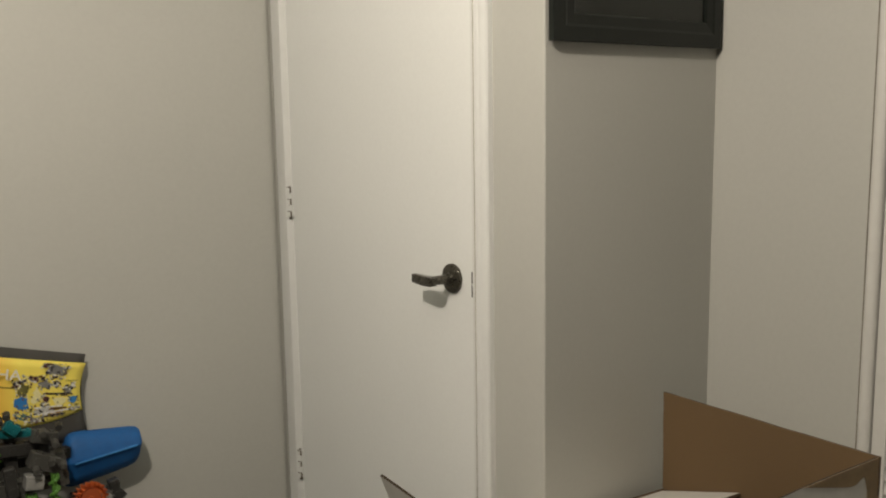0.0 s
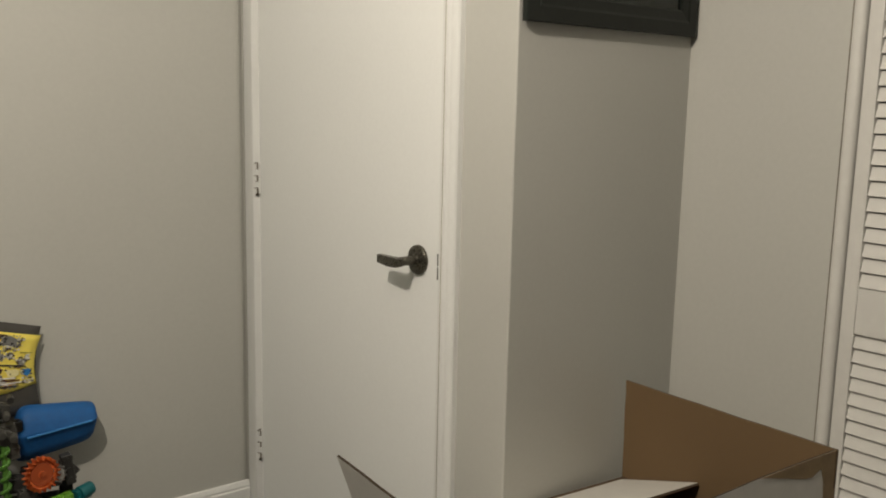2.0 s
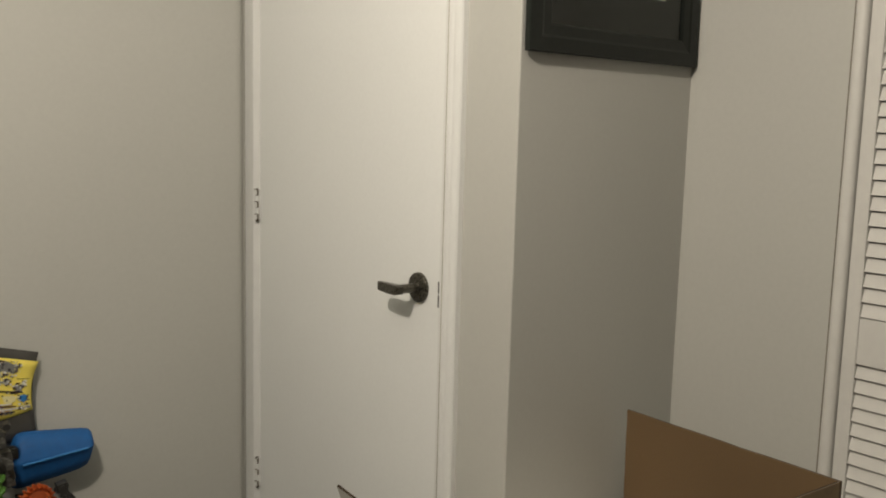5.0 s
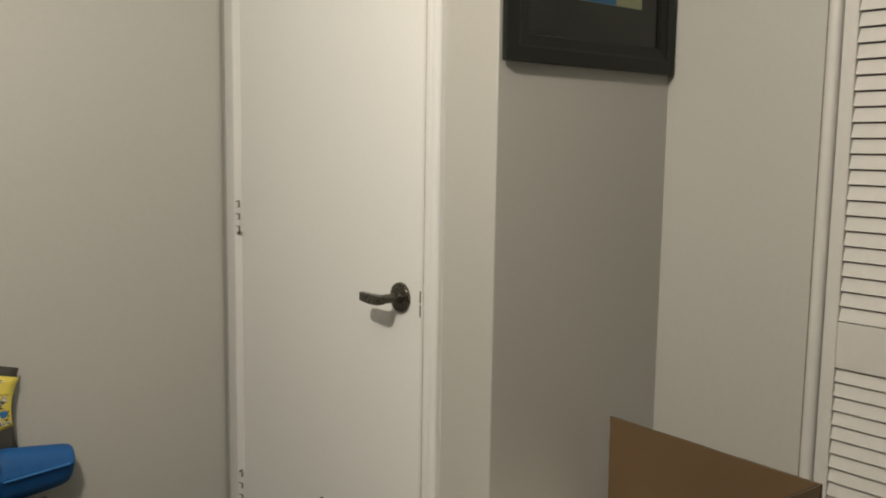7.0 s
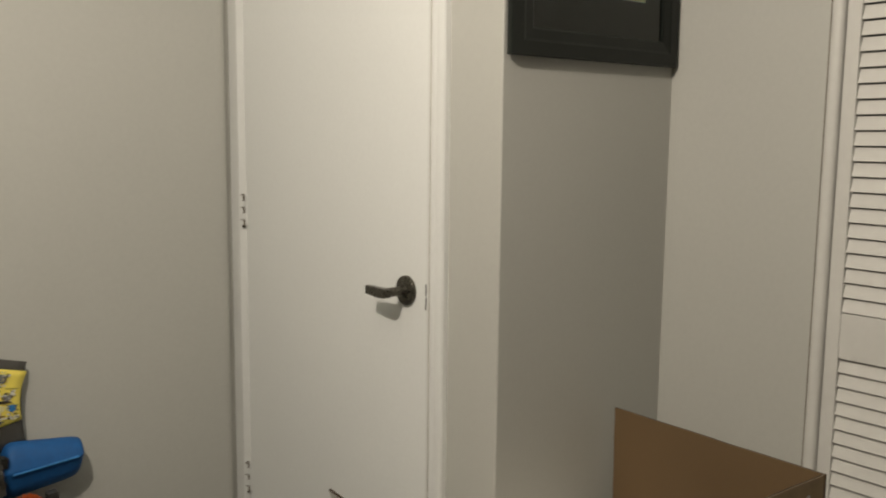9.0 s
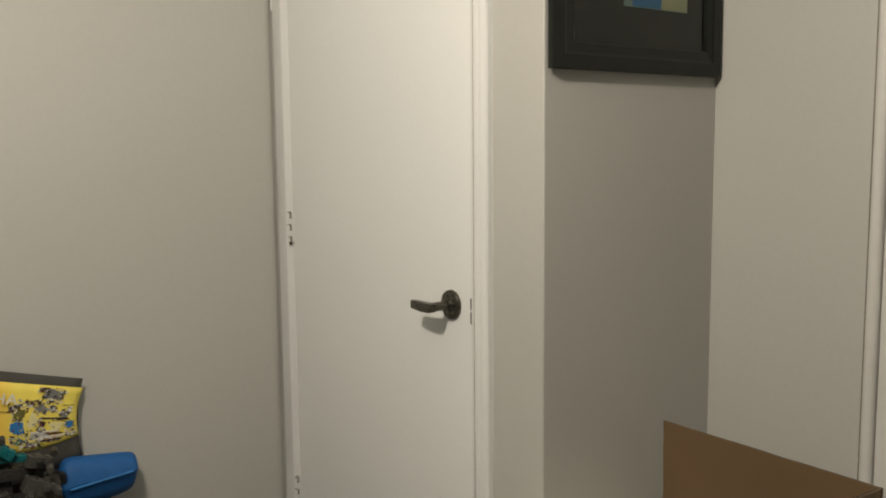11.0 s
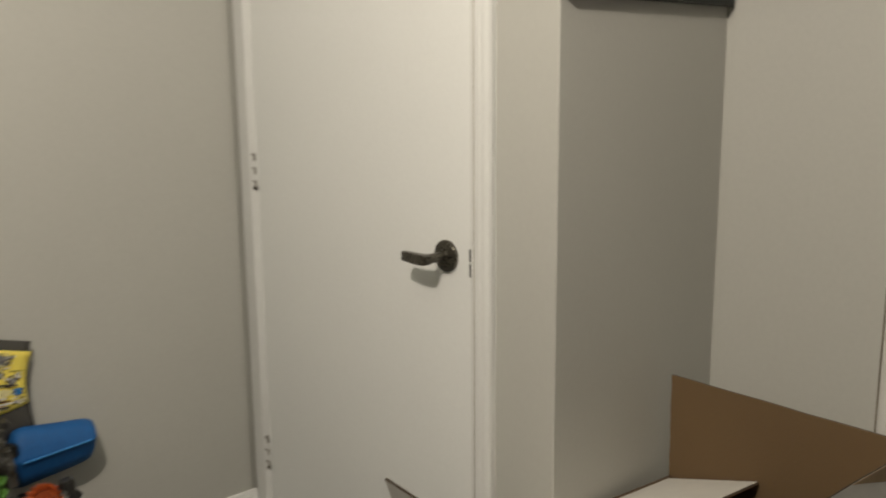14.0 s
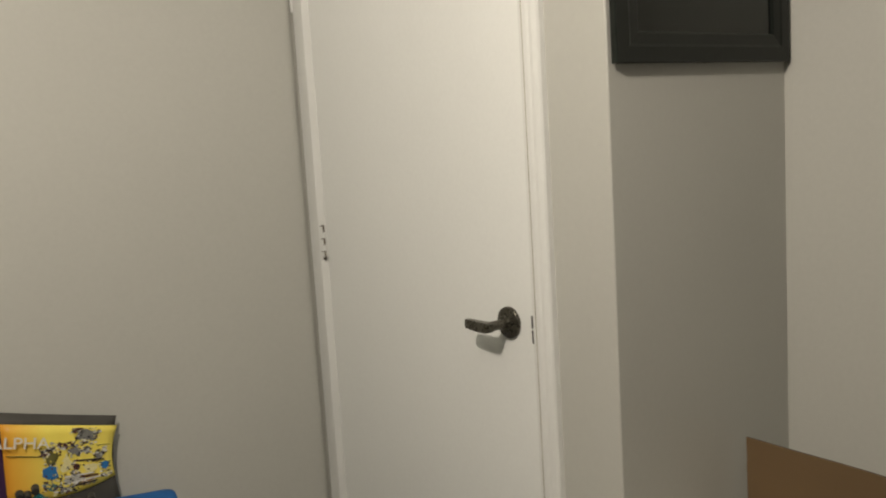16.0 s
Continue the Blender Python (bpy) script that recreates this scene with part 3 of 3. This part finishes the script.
BRACKETS = (
    ((0.39, 2.15, 0.470), (0.45, 2.15, 0.440), 0.018, GREY, "grey bracket"),
    ((0.40, 2.16, 0.520), (0.455, 2.17, 0.500), 0.014, GREY, "grey bracket"),
    ((0.34, 2.13, 0.465), (0.345, 2.13, 0.395), 0.012, BLACK, "black bracket"),
    ((0.452, 2.16, 0.470), (0.460, 2.16, 0.385), 0.014, GREY, "grey upright bracket"),
    ((0.375, 2.15, 0.415), (0.415, 2.15, 0.408), 0.016, PALE, "pale grey plate"),
    ((0.570, 2.14, 0.375), (0.580, 2.14, 0.300), 0.012, BLACK, "black bracket"),
    ((0.560, 2.15, 0.300), (0.600, 2.16, 0.330), 0.010, BLACK, "black bracket"),
    ((0.24, 2.17, 0.330), (0.60, 2.19, 0.300), 0.018, BLACK, "black cross beam"),
    ((0.46, 2.13, 0.300), (0.50, 2.13, 0.298), 0.012, GREY, "grey bracket"),
    ((0.585, 2.20, 0.0), (0.585, 2.20, 0.335), 0.013, BLACK, "black upright beam"),
    ((0.20, 2.20, 0.02), (0.64, 2.20, 0.02), 0.020, BLACK, "black base beam"),
    ((0.27, 2.20, 0.25), (0.58, 2.20, 0.22), 0.030, GREY, "grey body block"),
)
for a, b, h, m, lab in COLOURED + FRAMEWORK + BRACKETS:
    part("beam", in_toy(beam(a, b, h)), m, toy, lab)
part("cap", in_toy(rod((0.598, 2.135, 0.268), (0.632, 2.150, 0.272), 0.0175, 18, 0.0165, 0.003)), TEAL, toy, "rounded teal cap", True)
for c in ((0.333, 2.165, 0.566), (0.350, 2.168, 0.575), (0.318, 2.168, 0.571), (0.455, 2.14, 0.535), (0.442, 2.13, 0.498), (0.418, 2.13, 0.53), (0.455, 2.125, 0.445), (0.395, 2.12, 0.445), (0.43, 2.12, 0.46)):
    part("connector", in_toy(rod((c[0], c[1] - 0.012, c[2]), (c[0] + 0.004, c[1] + 0.012, c[2] + 0.003), 0.0085, 10, None, 0.0015)), BLACK if c[2] > 0.53 else GREY, toy)

# ---- the printed card on the toy ----
card = tagged(empty("printed_card", (0.429, 2.292, 0.466)), "folded printed card, yellow and blue, propped on the toy", "packaging")


def ribbon(corners, depth, sag=0.0, side=0.0, nx=12, nz=8, thick=0.0012):
    """A thin curved sheet between four x, z corners (bottom left, bottom right, top right, top left)."""
    bl, br, tr, tl = corners
    bm = bmesh.new()
    layers = []
    for off in (0.0, -thick):
        grid = []
        for j in range(nz + 1):
            t = j / nz
            row = []
            for i in range(nx + 1):
                s = i / nx
                x = (bl[0] * (1 - s) + br[0] * s) * (1 - t) + (tl[0] * (1 - s) + tr[0] * s) * t
                z = (bl[1] * (1 - s) + br[1] * s) * (1 - t) + (tl[1] * (1 - s) + tr[1] * s) * t
                z -= sag * 4 * s * (1 - s) * (1 - t)
                x -= side * 4 * t * (1 - t) * s
                y = depth(s, t) + off
                row.append(bm.verts.new((x - 0.43, y - 2.292, z - 0.455)))
            grid.append(row)
        layers.append(grid)
    a, b = layers
    for j in range(nz):
        for i in range(nx):
            bm.faces.new((a[j][i], a[j + 1][i], a[j + 1][i + 1], a[j][i + 1]))
            bm.faces.new((b[j][i], b[j][i + 1], b[j + 1][i + 1], b[j + 1][i]))
    for j in range(nz):
        for i in (0, nx):
            bm.faces.new((a[j][i], a[j + 1][i], b[j + 1][i], b[j][i]))
    for i in range(nx):
        for j in (0, nz):
            bm.faces.new((a[j][i], a[j][i + 1], b[j][i + 1], b[j][i]))
    return bm


def belly(s, t):
    return 2.292 - 0.014 * math.sin(math.pi * s) * (1 - 0.6 * t) + 0.012 * t


backing = part("backing", ribbon([(0.270, 0.434), (0.560, 0.434), (0.571, 0.648), (0.297, 0.722)], belly, 0.0, 0.014), FILM, card, "dark grey backing with a sealed top edge", True)
part("front_panel", ribbon([(0.313, 0.512), (0.550, 0.508), (0.569, 0.625), (0.318, 0.690)], lambda s, t: belly(0.15 + 0.83 * s, 0.25 + 0.65 * t) - 0.003, 0.016, 0.010), YELLOW, card, "bright yellow printed panel", True)
part("spine", ribbon([(0.262, 0.448), (0.312, 0.505), (0.318, 0.690), (0.290, 0.700)], lambda s, t: belly(0.1 * s, t) - 0.0025), PURPLE, card, "dark purple printed strip", True)
part("side_panel", ribbon([(0.052, 0.455), (0.264, 0.462), (0.286, 0.636), (0.093, 0.574)], lambda s, t: 2.318 - 0.030 * s), NAVY, card, "deep blue printed side panel", True)


def flat_shape(outline, y, lift=0.0008):
    """A thin printed shape in x, z set just proud of the card."""
    return prism([(x - 0.43, z - 0.455) for x, z in outline], y - 2.292 - lift, y - 2.292, Matrix(((1, 0, 0, 0), (0, 0, 1, 0), (0, 1, 0, 0), (0, 0, 0, 1))))


def on_panel(s, t):
    """x, z and y on the yellow panel at s along and t up."""
    x = (0.313 * (1 - s) + 0.550 * s) * (1 - t) + (0.318 * (1 - s) + 0.569 * s) * t - 0.010 * 4 * t * (1 - t) * s
    z = (0.512 * (1 - s) + 0.506 * s) * (1 - t) + (0.690 * (1 - s) + 0.626 * s) * t - 0.016 * 4 * s * (1 - s) * (1 - t)
    return x, z, belly(0.15 + 0.83 * s, 0.25 + 0.65 * t) - 0.0052


# the picture of the built toy: patches of print, each broken up by small angular flecks
rng = random.Random(11)
PRINT_MAROON = material("maroon_print", (0.10, 0.03, 0.03), rough=0.4, spread=0.3, bump=0.0)
UPPER = (
    (0.72, 0.83, 0.100, 0.125, PRINT_GREY), (0.65, 0.93, 0.060, 0.040, PRINT_DARK), (0.82, 0.86, 0.034, 0.055, PRINT_DARK), (0.75, 0.77, 0.045, 0.050, PRINT_GREY),
    (0.52, 0.72, 0.095, 0.045, PRINT_MAROON), (0.41, 0.55, 0.060, 0.130, PRINT_OLIVE), (0.63, 0.62, 0.070, 0.090, PRINT_GREY), (0.74, 0.63, 0.050, 0.050, PRINT_PALE),
    (0.87, 0.50, 0.055, 0.085, PRINT_GREY), (0.91, 0.57, 0.028, 0.045, PRINT_TAN), (0.45, 0.66, 0.045, 0.060, PRINT_TAN), (0.36, 0.64, 0.040, 0.040, PRINT_GREY),
)
LOWER = (
    (0.54, 0.45, 0.062, 0.165, PRINT_CREAM), (0.63, 0.38, 0.036, 0.095, PRINT_MAROON), (0.76, 0.33, 0.085, 0.100, PRINT_CREAM), (0.91, 0.29, 0.055, 0.075, PRINT_BLUE),
    (0.38, 0.34, 0.085, 0.085, PRINT_BLUE), (0.39, 0.17, 0.090, 0.065, PRINT_TEAL), (0.60, 0.20, 0.120, 0.060, PRINT_PALE), (0.92, 0.14, 0.055, 0.060, PRINT_PALE),
    (0.53, 0.09, 0.120, 0.045, PRINT_GREY), (0.72, 0.12, 0.080, 0.040, PRINT_TAN),
)
STRIPES = (
    (0.52, 0.27, 0.80, 0.24, 0.012, PRINT_WHITE), (0.54, 0.22, 0.84, 0.19, 0.012, PRINT_MAROON), (0.56, 0.17, 0.86, 0.15, 0.012, PRINT_WHITE), (0.56, 0.12, 0.82, 0.10, 0.012, PRINT_DARK),
    (0.64, 0.48, 0.90, 0.43, 0.012, PRINT_DARK), (0.02, 0.60, 0.34, 0.58, 0.006, PRINT_OLIVE), (0.60, 0.70, 0.70, 0.92, 0.010, PRINT_DARK), (0.84, 0.67, 0.96, 0.665, 0.005, PRINT_OLIVE),
)
INKS = [PRINT_DARK, PRINT_GREY, PRINT_PALE, PRINT_CREAM, PRINT_WHITE, PRINT_MAROON, YELLOW]


def printed(points, lift):
    """One printed shape from points along and up the yellow panel."""
    spots = [on_panel(min(max(u, 0.02), 0.985), min(max(v, 0.03), 0.965)) for u, v in points]
    return flat_shape([(x, z) for x, z, y in spots], min(y for x, z, y in spots) - lift, 0.0006)


def fleck(u, v, ru, rv, n, lift, tilt):
    """A small angular shape."""
    pts = []
    for q in range(n):
        a, k = 2 * math.pi * (q + rng.uniform(-0.2, 0.2)) / n, rng.uniform(0.75, 1.1)
        du, dv = ru * k * math.cos(a), rv * k * math.sin(a)
        pts.append((u + du - dv * tilt, v + dv + du * tilt * 1.4))
    return printed(pts, lift)


for u, v, du, dv, m in UPPER + LOWER:
    bm = bmesh.new()
    for k in range(4):
        join(bm, fleck(u + rng.uniform(-0.4, 0.4) * du, v + rng.uniform(-0.4, 0.4) * dv, du * rng.uniform(0.5, 0.8), dv * rng.uniform(0.5, 0.8), rng.choice((4, 5, 6)), 0.0001 * k, rng.uniform(-0.6, 0.6)))
    part("printed_shape", bm, m, card)
for u0, v0, u1, v1, w, m in STRIPES:
    part("printed_line", printed([(u0, v0 - w), (u1, v1 - w), (u1, v1 + w), (u0, v0 + w)], 0.0005), m, card)
bm = bmesh.new()
for u, v, du, dv, m in UPPER + LOWER:
    for k in range(34 if m not in (PRINT_BLUE, PRINT_CREAM) else 16):
        one = fleck(u + rng.uniform(-1.05, 1.05) * du, v + rng.uniform(-1.15, 1.15) * dv, rng.uniform(0.006, 0.020), rng.uniform(0.008, 0.026), rng.choice((4, 4, 5)), 0.0007 + 0.00004 * k, rng.uniform(-0.5, 0.5))
        ink = rng.choice((0, 0, 0, 1, 2, 3, 4, 5, 6))
        for f in one.faces:
            f.material_index = ink
        join(bm, one)
tagged(part("print_pattern", bm, INKS, card), kind="stuff")

# the slanted word along the top of the yellow panel
def lettering(text, size, thick, bold=0.0007):
    """A word in the built-in font as a bmesh in x, y, starting at 0, 0."""
    cu = bpy.data.curves.new("lettering", "FONT")
    cu.body, cu.size, cu.extrude, cu.offset, cu.shear, cu.resolution_u = text, size, thick, bold, 0.16, 3
    ob = bpy.data.objects.new("lettering", cu)
    me = bpy.data.meshes.new_from_object(ob)
    bm = bmesh.new()
    bm.from_mesh(me)
    bpy.data.objects.remove(ob), bpy.data.curves.remove(cu), bpy.data.meshes.remove(me)
    return bm


bm = lettering("ALPHA", 0.034, 0.0003, 0.0002)
wide = max(v.co.x for v in bm.verts)
for v in bm.verts:
    k = v.co.x / wide
    x, z = 0.287 + 0.122 * k, 0.657 - 0.031 * k + v.co.y * 1.12
    v.co = (x - 0.429, 2.2755 - 0.0025 * k - 2.292 + v.co.z, z - 0.466)
part("word", bm, PRINT_WHITE, card, "slanted white printed word")
bm = lettering("AI", 0.079, 0.0006, 0.0026)
wide = max(v.co.x for v in bm.verts)
for v in bm.verts:
    k = v.co.x / wide
    x, z = 0.141 + 0.112 * k, 0.532 + v.co.y * 1.02 + 0.044 * k
    v.co = (x - 0.429, 2.318 - 0.030 * (x - 0.07) / 0.2 - 0.0045 - 2.292 + v.co.z, z - 0.466)
part("word", bm, PRINT_WHITE, card, "large white printed letters")
